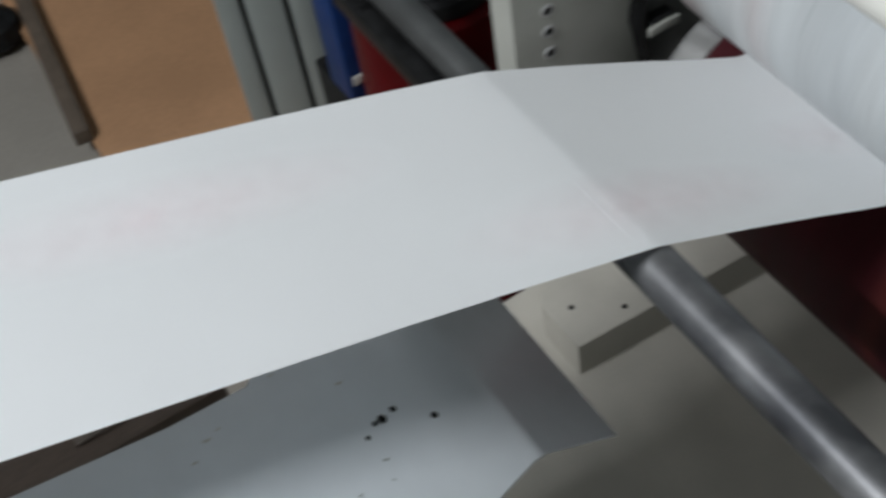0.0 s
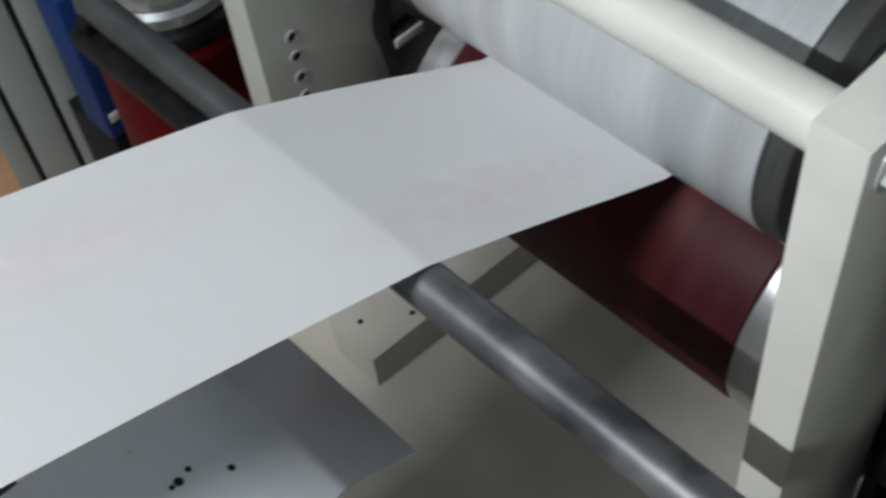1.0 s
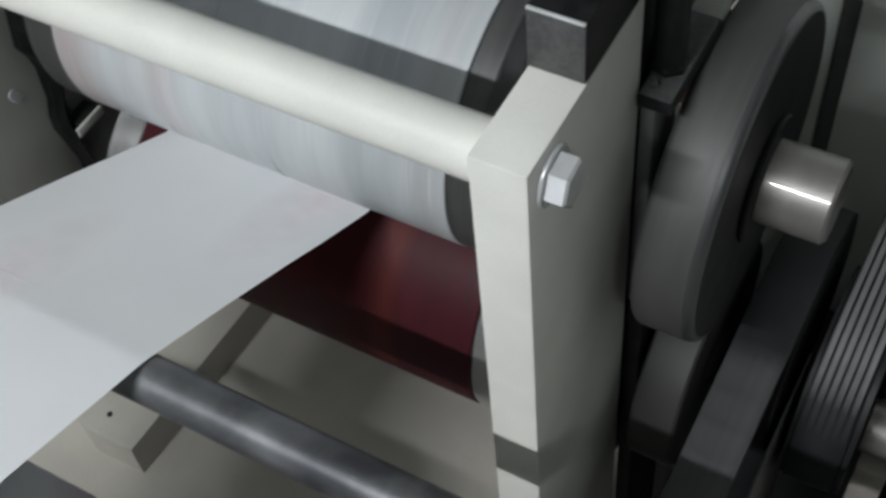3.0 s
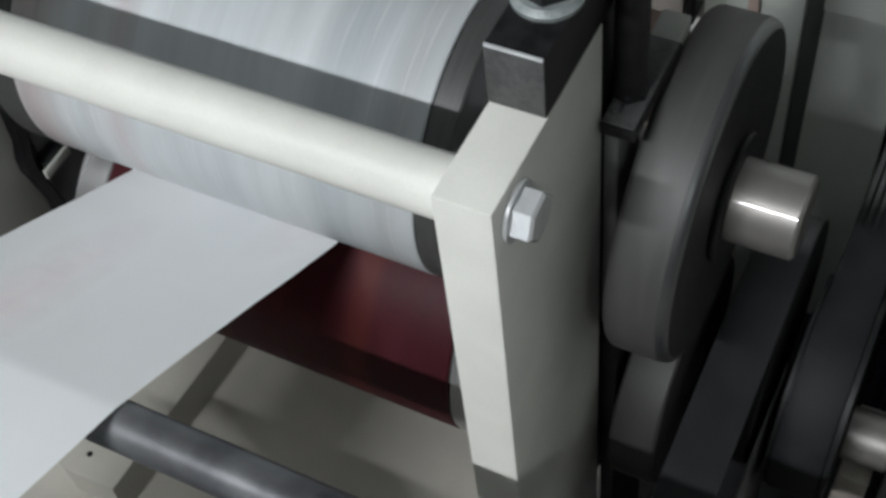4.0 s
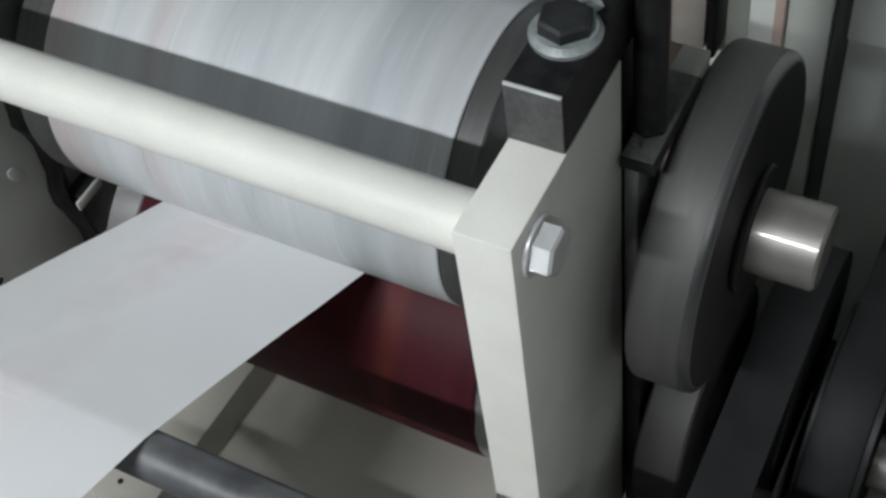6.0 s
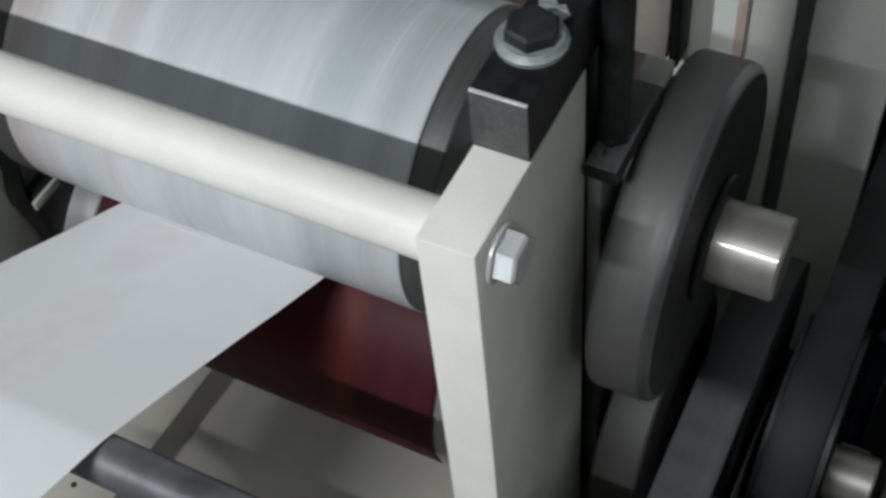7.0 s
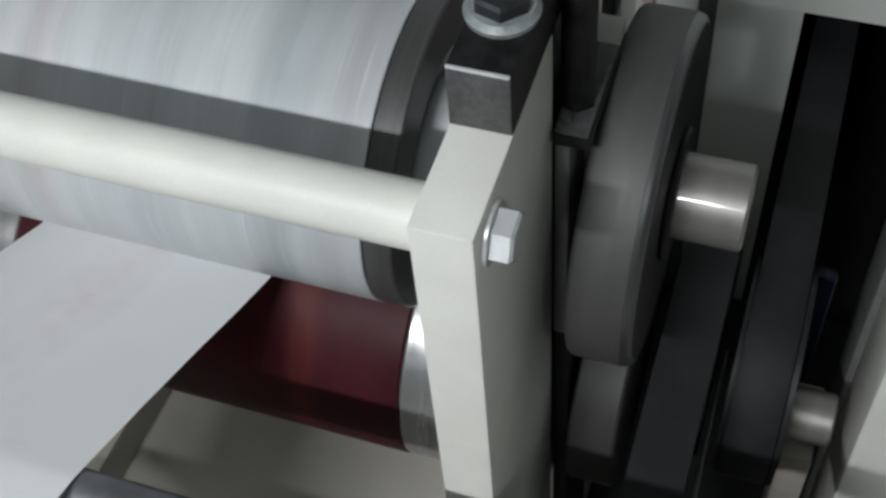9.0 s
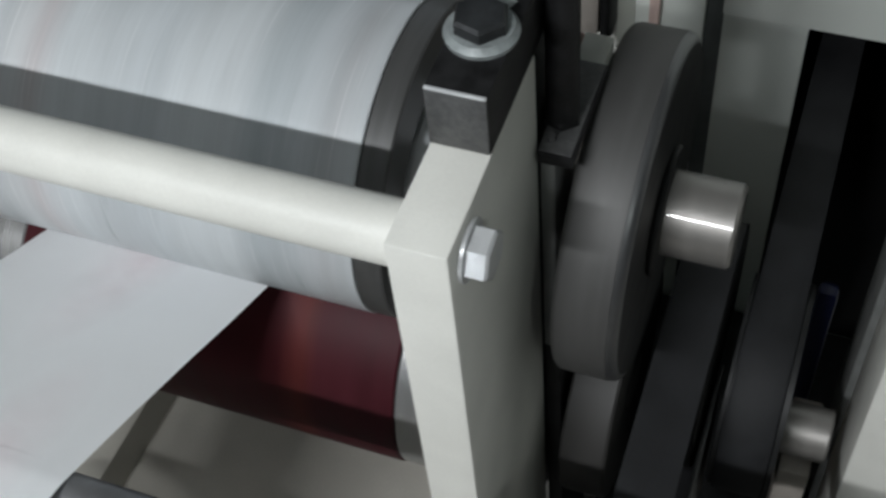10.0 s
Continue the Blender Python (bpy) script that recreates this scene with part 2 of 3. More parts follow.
# ---- mesh helpers ----
def part(name, bm, material, parent=None, label="", smooth=True, at=None):
    """Links a bmesh as one mesh object, under a thing or a part."""
    me = bpy.data.meshes.new(name)
    bmesh.ops.recalc_face_normals(bm, faces=bm.faces)
    bm.to_mesh(me)
    bm.free()
    if smooth:
        me.shade_smooth()
        me.set_sharp_from_angle(angle=radians(32))
    me.materials.append(material)
    ob = new(name, me)
    if at is not None:
        ob.matrix_basis = at
    if parent is not None:
        ob.parent = parent
    if label:
        ob["label"] = label
    return ob


def thing(name, label, category, at=None, group="", kind=""):
    ob = new(name)
    ob.empty_display_size = 0.02
    if at is not None:
        ob.matrix_basis = at
    return tagged(ob, label, category, group, kind)


def add_box(bm, lo, hi, bevel=0.0, segments=2):
    c = [(a + b) / 2 for a, b in zip(lo, hi)]
    s = [abs(b - a) for a, b in zip(lo, hi)]
    m = Matrix.Translation(c) @ Matrix.Diagonal((*s, 1))
    vs = bmesh.ops.create_cube(bm, size=1.0, matrix=m)["verts"]
    if bevel:
        es = {e for v in vs for e in v.link_edges}
        bmesh.ops.bevel(bm, geom=list(es), offset=bevel, segments=segments, affect="EDGES", profile=0.5)
    return bm


def box(lo, hi, bevel=0.0):
    return add_box(bmesh.new(), lo, hi, bevel)


def lathe(profile, n=96, closed=False):
    """Turns (x, r) pairs round the x axis; r = 0 closes an end."""
    bm = bmesh.new()
    rings = []
    for x, r in profile:
        if r <= 0:
            rings.append([bm.verts.new((x, 0, 0))])
        else:
            rings.append([bm.verts.new((x, r * math.cos(2 * math.pi * i / n), r * math.sin(2 * math.pi * i / n))) for i in range(n)])
    pairs = list(zip(rings, rings[1:])) + ([(rings[-1], rings[0])] if closed else [])
    for a, b in pairs:
        for i in range(n):
            j = (i + 1) % n
            if len(a) == 1 and len(b) == 1:
                continue
            if len(a) == 1:
                bm.faces.new((a[0], b[i], b[j]))
            elif len(b) == 1:
                bm.faces.new((a[i], b[0], a[j]))
            else:
                bm.faces.new((a[i], b[i], b[j], a[j]))
    return bm


def rod(x0, x1, r, chamfer=0.001, n=48):
    return lathe([(x0, 0), (x0, r - chamfer), (x0 + chamfer, r), (x1 - chamfer, r), (x1, r - chamfer), (x1, 0)], n)


def ring(x0, x1, r_in, r_out, chamfer=0.0008, n=96):
    return lathe([(x0, r_in), (x0, r_out - chamfer), (x0 + chamfer, r_out), (x1 - chamfer, r_out), (x1, r_out - chamfer), (x1, r_in)], n, closed=True)


def hexagon(x0, x1, r, chamfer=0.0012):
    """A hexagon head along x with chamfered corners on its outer end."""
    bm = lathe([(x0, 0), (x0, r), (x1 - chamfer, r), (x1, r * 0.88), (x1, 0)], 6)
    return bm


def at_axis(y, z):
    return pose(0, y, z)


# ---- setting: floor, hall, machine frame ----
tagged(part("floor", box((-6, -4, -0.05), (4, 6, 0.0)), FLOOR, smooth=False), "greige concrete hall floor, worn and dull", "floor", kind="structure")
for name, lo, hi in (("wall_north", (-6, 6.0, 0), (4, 6.2, 3.4)), ("wall_south", (-6, -4.2, 0), (4, -4.0, 3.4)),
                     ("wall_west", (-6.2, -4, 0), (-6.0, 6, 3.4)), ("wall_east", (4.0, -4, 0), (4.2, 6, 3.4))):
    tagged(part(name, box(lo, hi), WALL, smooth=False), "plain pale painted hall wall", "wall", kind="structure")
# unseen glowing panes, added so the sheet chute has something bright to reflect
win = tagged(new("fill_glow_1"), "row of glowing panes added high on the unseen wall", "window", kind="structure")
glow = bpy.data.materials.new("added_fill_glow")
glow.use_nodes = True
glow.node_tree.nodes["Principled BSDF"].inputs["Emission Color"].default_value = (0.80, 0.91, 1.0, 1)
glow.node_tree.nodes["Principled BSDF"].inputs["Emission Strength"].default_value = 1.2
for i in range(6):
    x = -5.6 + 1.25 * i
    part("pane", box((x, 5.985, 1.85), (x + 1.15, 5.998, 3.15)), glow, win, "glowing pane added to brighten the sheet metal", smooth=False)
    part("pane_divider", box((x + 1.15, 5.96, 1.80), (x + 1.25, 5.999, 3.20), 0.005), LAMPMAT, win)
tagged(part("ceiling", box((-6.2, -4.2, 3.4), (4.2, 6.2, 3.5)), CEILING, smooth=False), "plain pale hall ceiling", "ceiling", kind="structure")
AX_Y, AX_Z, ROLL_R = 0.159, 0.850, 0.0867
LOW_Z = 0.6775
PLATE_T = 0.025
FAR_X = -0.372


def side_frame(x0, name, label, paint):
    """An upright steel plate with an open slot for the bearings between two posts."""
    x1 = x0 + PLATE_T
    t = thing(name, label, "machine frame")
    b = 0.0012
    part("front_post", box((x0, 0, 0.30), (x1, 0.106, 1.0), b), paint, t)
    back = 0.272 if x0 == 0.0 else 0.212
    part("rear_post", box((x0, back, 0.30), (x1 - (0.006 if x0 == 0.0 else 0), 0.318, 1.0), b), paint, t)
    part("cross_web", box((x0, 0.106, 0.30), (x1, back, 0.53)), paint, t)
    return t


near = side_frame(0.0, "side_frame", "cream-painted thick steel side frame with an open bearing slot", CREAM)
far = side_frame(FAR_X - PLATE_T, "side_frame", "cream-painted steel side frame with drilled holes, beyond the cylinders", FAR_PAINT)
for i, z in enumerate((0.792, 0.775, 0.757, 0.7395)):
    h = part("hole_rim", ring(FAR_X - 0.001, FAR_X + 0.0012, 0.0032, 0.0048, 0.0003, 20), BRIGHT, far, "bright rim of a drilled hole", at=at_axis(0.0262, z))
    part("hole", rod(FAR_X - 0.0005, FAR_X + 0.0006, 0.0033, 0.0001, 20), INNER_SHADE, far, "dark drilled hole", at=at_axis(0.0262, z))
# flat pale oval: a blurred highlight painted on the plate
part("highlight_oval", lathe([(FAR_X, 0), (FAR_X, 0.0085), (FAR_X + 0.0008, 0.0075), (FAR_X + 0.0014, 0)], 24), CHIP, far, "pale flat oval that paints a faint highlight", at=pose(0, 0.075, 0.792, 30) @ Matrix.Diagonal((1, 0.5, 1, 1)))

part("ledge", box((FAR_X, 0.1000, 0.7400), (FAR_X + 0.0135, 0.1195, 0.7460), 0.0008), GEAR_FACE, far, "dark ledge under the bearing")
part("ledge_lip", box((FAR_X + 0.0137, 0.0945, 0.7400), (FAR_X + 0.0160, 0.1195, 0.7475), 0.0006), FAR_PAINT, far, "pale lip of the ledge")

# bearing blocks in the slots
for x0, nm in ((0.0, "bearing_block"), (FAR_X - 0.024, "bearing_block")):
    t = thing(nm, "dark steel bearing block held in the slot of the side frame", "bearing", group="bearing blocks")
    steel = GEAR_FACE if x0 == 0.0 else DULL_STEEL
    part("housing", box((x0 + 0.003, 0.109, 0.772), (x0 + 0.021, 0.165 if x0 == 0.0 else 0.209, 0.999 if x0 == 0.0 else 0.944), 0.002), steel, t)
    part("lower_housing", box((x0 + 0.003, 0.109, 0.585), (x0 + 0.021, 0.209, 0.770), 0.002), steel, t)

# a ragged black strip paints the shade of the open gap in the far slot
seal = thing("slot_gap_strip", "ragged black strip that paints the dark open gap of the bearing slot", "seal")
bm = bmesh.new()
rnd = random.Random(5)
strip = []
for k in range(25):
    z = 0.985 - 0.30 * k / 24
    y = 0.0985 + 0.0035 * math.sin(k * 0.9) + rnd.uniform(-0.001, 0.001)
    w = 0.0052 + rnd.uniform(-0.0012, 0.0016)
    strip.append([bm.verts.new((FAR_X + dx, y + dy, z)) for dx, dy in ((0.0002, -w), (0.006, -w * 0.8), (0.009, 0), (0.006, w * 0.8), (0.0002, w))])
for a, b in zip(strip, strip[1:]):
    for i in range(5):
        bm.faces.new((a[i], a[(i + 1) % 5], b[(i + 1) % 5], b[i]))
bm.faces.new(strip[0])
bm.faces.new(strip[-1])
part("rubber", bm, BLACK, seal)

# tray and pads below the rollers
tagged(part("machine_base", box((FAR_X, -0.45, 0.47), (-0.0005, 0.46, 0.535), 0.002), TRAY, smooth=False), "beige-painted steel base tray of the machine", "tray", kind="structure")
tagged(part("base_cabinet", box((FAR_X - 0.02, -0.40, 0.0), (0.0, 0.44, 0.468), 0.003), GREY_PAINT, smooth=False), "grey-green painted cabinet base under the machine", "cabinet", kind="structure")
# block added under the belts, near-black to stand for the deep shade there
tagged(part("drive_dark_floor", box((0.0255, -0.25, 0.0), (0.34, 0.465, 0.33), 0.003), GEAR_FACE, smooth=False), "near-black block that paints the shade below the belts", "sump", kind="structure")
pad = thing("mounting_pad", "cream raised mounting pad with drilled holes on the tray", "pad")
bm = bmesh.new()
outline = [(-0.343, -0.006), (-0.338, -0.020), (-0.326, -0.0255), (-0.2826, -0.0255), (-0.2705, 0.22), (-0.343, 0.22)]
low = [bm.verts.new((x, y, 0.535)) for x, y in outline]
top = [bm.verts.new((x, y, 0.570)) for x, y in outline]
bm.faces.new(low)
bm.faces.new(top)
for i in range(len(low)):
    bm.faces.new((low[i], low[(i + 1) % len(low)], top[(i + 1) % len(low)], top[i]))
bmesh.ops.bevel(bm, geom=[e for e in bm.edges if e.verts[0].co.z > 0.56 and e.verts[1].co.z > 0.56], offset=0.0018, segments=2, affect="EDGES", profile=0.5)
part("pad_body", bm, TRAY, pad)
for x, y in ((-0.314, -0.009), (-0.2915, 0.022)):
    part("screw_hole", lathe([(0, 0), (0, 0.0022), (0.0006, 0.0022), (0.0006, 0)], 14), INNER_SHADE, pad, "small dark hole", at=pose(x, y, 0.5698, 0, -90, 0))

# tie bar with its bolt
tie = thing("tie_bar", "round cream-painted tie bar between the side frames", "bar", at_axis(0.0185, 0.982))
part("bar", rod(FAR_X, 0.0, 0.0134, 0.0008, 64), CREAM, tie)
rnd = random.Random(11)
for k in range(12):
    a, r = rnd.uniform(40, 100), rnd.uniform(0.0007, 0.0017)
    part("paint_chip", lathe([(0, 0), (0, r), (0.0002, r * 0.7), (0.0002, 0)], 6), GROOVE if k % 2 else CHIP, tie, "small chip in the paint", at=pose(-0.02 - 0.30 * rnd.random(), 0, 0, a + 90, 0, 0) @ pose(0, 0, 0.01335) @ pose(0, 0, 0, 0, -90, 0))
part("washer", ring(0.0252, 0.0272, 0.004, 0.0130, 0.0004, 40), BRIGHT, tie, "thin bright washer")
part("bolt_head", hexagon(0.0274, 0.0362, 0.0112), BRIGHT, tie, "zinc-plated hexagon bolt head", smooth=False, at=pose(0, 0, 0, 8, 0, 0))


# ---- cylinders ----
def print_cylinder():
    t = thing("print_cylinder", "pale printing cylinder with dark end rings, spinning", "cylinder", at_axis(AX_Y, AX_Z))
    part("sleeve", ring(-0.311, -0.0612, 0.03, ROLL_R, 0.0006, 160), SLEEVE, t, "pale grey sleeve with round streaks and faint ink")
    for x0, x1 in ((-0.061, -0.046), (-0.332, -0.3112)):
        part("end_ring", ring(x0, x1, 0.058, 0.0862, 0.001, 120), END_RING, t, "dark end ring")
    for x0, x1 in ((-0.061, -0.052), (-0.325, -0.3112)):
        part("end_disc", ring(x0, x1, 0.02, 0.0578, 0.0005, 80), HUB, t, "grey recessed end disc")
    for x0, x1 in ((-0.052, -0.004), (FAR_X + 0.004, -0.325)):
        part("hub", ring(x0, x1, 0.02, 0.042, 0.003, 64), HUB, t, "turned steel hub")
    part("shaft", rod(FAR_X - 0.03, 0.1117, 0.0221, 0.0018, 80), STEEL, t, "turned steel shaft end")
    g = part("gear", lathe([(0.0400, 0.024), (0.0400, 0.0868), (0.0406, 0.0885), (0.0418, 0.0896), (0.0436, 0.0902), (0.0668, 0.0902), (0.0676, 0.0900), (0.0676, 0.024)], 160, closed=True), GEAR, t, "dark grey steel gear wheel, blurred by its turning")
    part("rim_edge", lathe([(0.0677, 0.082), (0.0677, 0.0900), (0.0694, 0.0896), (0.0709, 0.0888), (0.0720, 0.0876), (0.0725, 0.0860), (0.0725, 0.082)], 160, closed=True), RIM, g, "polished outer edge of the gear")
    part("gear_face", ring(0.0677, 0.0728, 0.0222, 0.0858, 0.0006, 120), GEAR_FACE, g, "blackened gear face")
    part("collar", ring(0.0728, 0.0762, 0.0222, 0.034, 0.001, 64), GEAR_FACE, t, "dark shaft collar")
    return t


def rubber_roller():
    t = thing("impression_roller", "dark red rubber impression roller with steel ends, spinning", "roller", at_axis(AX_Y, LOW_Z))
    part("rubber_sleeve", ring(-0.3150, -0.0600, 0.03, 0.0855, 0.001, 160), RED, t, "glossy dark red rubber sleeve")
    for x0, x1 in ((-0.0598, -0.028), (-0.3385, -0.3152)):
        part("steel_end", ring(x0, x1, 0.02, 0.0848, 0.0015, 120), ROLL_END, t, "bright turned steel end")
    part("shaft", rod(FAR_X - 0.03, 0.066, 0.018, 0.0015, 64), STEEL, t)
    part("gear", ring(0.0385, 0.0660, 0.018, 0.0740, 0.0015, 140), LOWGEAR, t, "dark grey meshing gear wheel")
    return t


CYL = print_cylinder()
ROLLER = rubber_roller()

# ---- guide rod and sheet-metal chute ----
guide = thing("guide_rod", "smudged polished steel guide rod under the paper web", "rod", at_axis(-0.0755, 0.8525))
part("rod", rod(-0.278, 0.16, 0.0122, 0.001, 64), WORN_ROD, guide)

for x, z, w in ((0.160, 0.33, 0.008),):
    part("rod_foot", box((x, -w, z - 0.8530), (x + w, w, 0.002), 0.0004), GREY_PAINT, guide, "grey upright that carries the rod")


def chute():
    """A bent galvanised sheet: a flat part and a steep lip, with a cut corner."""
    t = thing("sheet_chute", "bent galvanised sheet chute with punched holes under the paper", "sheet metal")
    bm = bmesh.new()
    sections = ((-0.47, 0.925), (-0.30, 0.876), (-0.262, 0.8625), (-0.215, 0.8455), (-0.170, 0.824), (-0.1655, 0.8208), (-0.1615, 0.8165), (-0.112, 0.762))
    right = (-0.015, -0.030, -0.050, -0.0775, -0.0990, -0.1005, -0.1030, -0.1180)
    rows = []
    for (y, z), xr in zip(sections, right):
        xl = -0.164 if y < -0.4 else -0.177 if y < -0.28 else -0.185 if y < -0.25 else -0.24 if y < -0.2 else -0.30
        rows.append([bm.verts.new((xl + (xr - xl) * i / 6, y, z)) for i in range(7)])
    for a, b in zip(rows, rows[1:]):
        for i in range(6):
            bm.faces.new((a[i], a[i + 1], b[i + 1], b[i]))
    ex = bmesh.ops.extrude_face_region(bm, geom=bm.faces[:])
    for v in ex["geom"]:
        if isinstance(v, bmesh.types.BMVert):
            v.co.z -= 0.0015
    part("sheet", bm, TIN, t)
    slope = math.degrees(math.atan2(0.8455 - 0.824, -0.215 + 0.170))
    for x, y, r in ((-0.1475, -0.2115, 0.0016), (-0.1380, -0.1965, 0.0018), (-0.1440, -0.2185, 0.0023), (-0.1430, -0.2225, 0.0013), (-0.1370, -0.2290, 0.0012)):
        z = 0.8461 - 0.478 * (max(y, -0.215) + 0.215) - 0.365 * (min(y, -0.215) + 0.215)
        part("punched_hole", lathe([(0, 0), (0, r), (0.0005, r), (0.0005, 0)], 14), INNER_SHADE, t, "small dark punched hole", at=pose(x, y, z, slope, 0, 0) @ pose(0, 0, 0, 0, -90, 0))
    rnd = random.Random(3)
    for k in range(9):
        y = rnd.uniform(-0.300, -0.225)
        x, r = rnd.uniform(-0.190, -0.150) if k < 6 else rnd.uniform(-0.135, -0.110), rnd.uniform(0.0012, 0.0028)
        z = 0.8625 + (y + 0.262) * (0.8625 - 0.8455) / (-0.262 + 0.215) if y > -0.262 else 0.8625 + (y + 0.262) * (0.876 - 0.8625) / (-0.30 + 0.262)
        part("paste_spot", lathe([(0, 0), (0, r), (0.0004, r * 0.6), (0.0004, 0)], 7), CREAM if k < 6 else ALU, t, "dried spot of paste" if k < 6 else "small dark stain", at=pose(x, y, z, slope, 0, rnd.uniform(0, 90)) @ pose(0, 0, 0, 0, -90, 0) @ Matrix.Diagonal((1, 1.0, rnd.uniform(0.4, 0.8), 1)))
    part("bracket", box((-0.20, -0.46, 0.535), (-0.17, -0.40, 0.903), 0.002), GREY_PAINT, t, "grey bracket under the sheet")
    return t


chute()
rail = thing("wooden_rail", "brown wooden rail with a pale chip beside the sheet", "rail")
part("rail_body", box((-0.2033, -0.46, 0.535), (-0.183, -0.268, 0.834), 0.002), BOARD_EDGE, rail)
part("rail_top", box((-0.255, -0.46, 0.790), (-0.2035, -0.268, 0.846), 0.002), mat("old_brown_wood", (0.20, 0.15, 0.12), 0.6, vary=0.3, scale=12, stretch=(1, 0.2, 1)), rail)
part("chip", box((-0.232, -0.338, 0.8462), (-0.214, -0.305, 0.8485), 0.001), mat("raw_wood", (0.35, 0.29, 0.25), 0.7, vary=0.3), rail, "pale raw chip in the wood")

# ---- paper web ----
WEB_X0, WEB_X1 = -0.2815, -0.1345
WEB = [(-1.10, 1.205), (-0.60, 1.042), (-0.354, 0.9620), (-0.262, 0.9320), (-0.200, 0.9115), (-0.138, 0.8900), (-0.100, 0.8763), (-0.0765, 0.8678), (-0.0735, 0.8666), (-0.0700, 0.8648), (-0.055, 0.8571), (-0.020, 0.8390), (0.030, 0.8120), (0.060, 0.7950), (0.103, 0.7720), (0.135, 0.7652), (0.159, 0.7633)]


def web_at(s):
    """The place on the web's profile s metres behind its front end, with its slope in degrees."""
    for (y0, z0), (y1, z1) in zip(WEB, WEB[1:]):
        d = math.hypot(y1 - y0, z1 - z0)
        if s <= d:
            return y0 + (y1 - y0) * s / d, z0 + (z1 - z0) * s / d, math.degrees(math.atan2(z1 - z0, y1 - y0))
        s -= d
    return WEB[-1][0], WEB[-1][1], -4.0


def paper_web():
    bm = bmesh.new()
    rows = []
    for y, z in WEB:
        draw = min(1.0, max(0.0, (-0.1 - y) / 0.25))  # the pull draws the web in a little
        x0, x1 = WEB_X0 + 0.0016 * draw, WEB_X1 - 0.0020 * draw
        rows.append([bm.verts.new((x0 + (x1 - x0) * i / 12, y, z)) for i in range(13)])
    for a, b in zip(rows, rows[1:]):
        for i in range(12):
            bm.faces.new((a[i], a[i + 1], b[i + 1], b[i]))
    ob = part("paper_web", bm, PAPER)
    return tagged(ob, "taut white paper web running over the rod into the nip", "paper")


WEB_OB = paper_web()


MARK_SPECS = [(-0.235, 1.185), (-0.165, 1.400), (-0.200, 1.620), (-0.215, 0.98), (-0.180, 0.76), (-0.23, 0.55)]
MARK_W, MARK_L, MARK_N = 0.054, 0.240, 8


def ink_mark():
    """A long faint print in short pieces, which follow the bends of the web."""
    t = thing("ink_mark", "faint pale pink print on the moving paper", "print mark", group="print marks")
    pieces = []
    d = MARK_L / MARK_N
    for k in range(MARK_N):
        o = (k + 0.5) * d - MARK_L / 2
        bm = bmesh.new()
        bmesh.ops.create_grid(bm, x_segments=2, y_segments=2, size=0.5, matrix=Matrix.Translation((0, o, 0)) @ Matrix.Diagonal((MARK_W, d, 1, 1)))
        ob = part("print_piece", bm, INK, t, smooth=False)
        ob.visible_shadow = False
        pieces.append((ob, o))
    return pieces


MARKS = [(ink_mark(), x, s) for x, s in MARK_SPECS]

# ---- clamps and studs on the near frame ----
def cap_clamp(x0):
    t = thing("clamp_bar", "black steel clamp bar bolted over the bearing slot", "clamp", group="clamp bars")
    part("cap_bar", box((x0, 0.0503, 1.0005), (x0 + 0.025, 0.272, 1.0312), 0.0012), BLACK, t)
    part("worn_end", box((x0 + 0.0004, 0.0494, 1.0010), (x0 + 0.0246, 0.0505, 1.0305), 0.0003), BLACK_WORN, t, "scuffed end face with bright scratches")
    part("bright_edge", box((x0 + 0.0005, 0.0492, 1.0303), (x0 + 0.0245, 0.0506, 1.0317), 0.0004), BRIGHT, t, "edge worn down to bright metal")
    for y in (0.081, 0.238):
        w = part("washer", lathe([(0, 0.006), (0, 0.0142), (0.0022, 0.0146), (0.0030, 0.0138), (0.0048, 0.0126), (0.0048, 0.006)], 48, closed=True), WASHER, t, "greasy bright washer", at=pose(x0 + 0.0125, y, 1.0312, 0, -90, 0))
        part("hex_bolt", hexagon(0.0048, 0.0108, 0.0112, 0.0014), BOLT_HEAD, t, "blackened hexagon bolt head", smooth=False, at=pose(x0 + 0.0125, y, 1.0312, 0, 0, 14) @ pose(0, 0, 0, 0, -90, 0))
    rnd = random.Random(7)
    for k in range(14):
        r = rnd.uniform(0.002, 0.0065)
        bm = bmesh.new()
        n = rnd.randint(7, 11)
        rim = [(r * rnd.uniform(0.45, 1.3) * math.cos(2 * math.pi * i / n) * 0.7, r * rnd.uniform(0.45, 1.3) * math.sin(2 * math.pi * i / n)) for i in range(n)]
        low = [bm.verts.new((x, y, 0)) for x, y in rim]
        top = [bm.verts.new((x * 0.85, y * 0.85, 0.00025 + 0.00002 * k)) for x, y in rim]
        bm.faces.new(top)
        for i in range(n):
            bm.faces.new((low[i], low[(i + 1) % n], top[(i + 1) % n], top[i]))
        part("bare_flake", bm, FLAKE, t, "fleck scraped to bare metal", at=pose(x0 + rnd.uniform(0.004, 0.021), rnd.uniform(0.100, 0.136), 1.0312, 0, 0, rnd.uniform(-40, 40)))
    return t


cap_clamp(0.0)
cap_clamp(FAR_X - PLATE_T)
foot = thing("adjusting_screw", "black threaded adjusting screw on a flat steel foot", "screw")
# black lower layer paints the shade along the plate's edge, under a lighter top
part("foot_plate", box((0.0262, 0.0995, 0.9405), (0.0425, 0.158, 0.9468), 0.0006), BLACK, foot, "flat black foot plate")
part("plate_top", box((0.0266, 0.1005, 0.9470), (0.0416, 0.157, 0.9480), 0.0004), BLACK_WORN, foot, "lighter scuffed top of the foot plate")
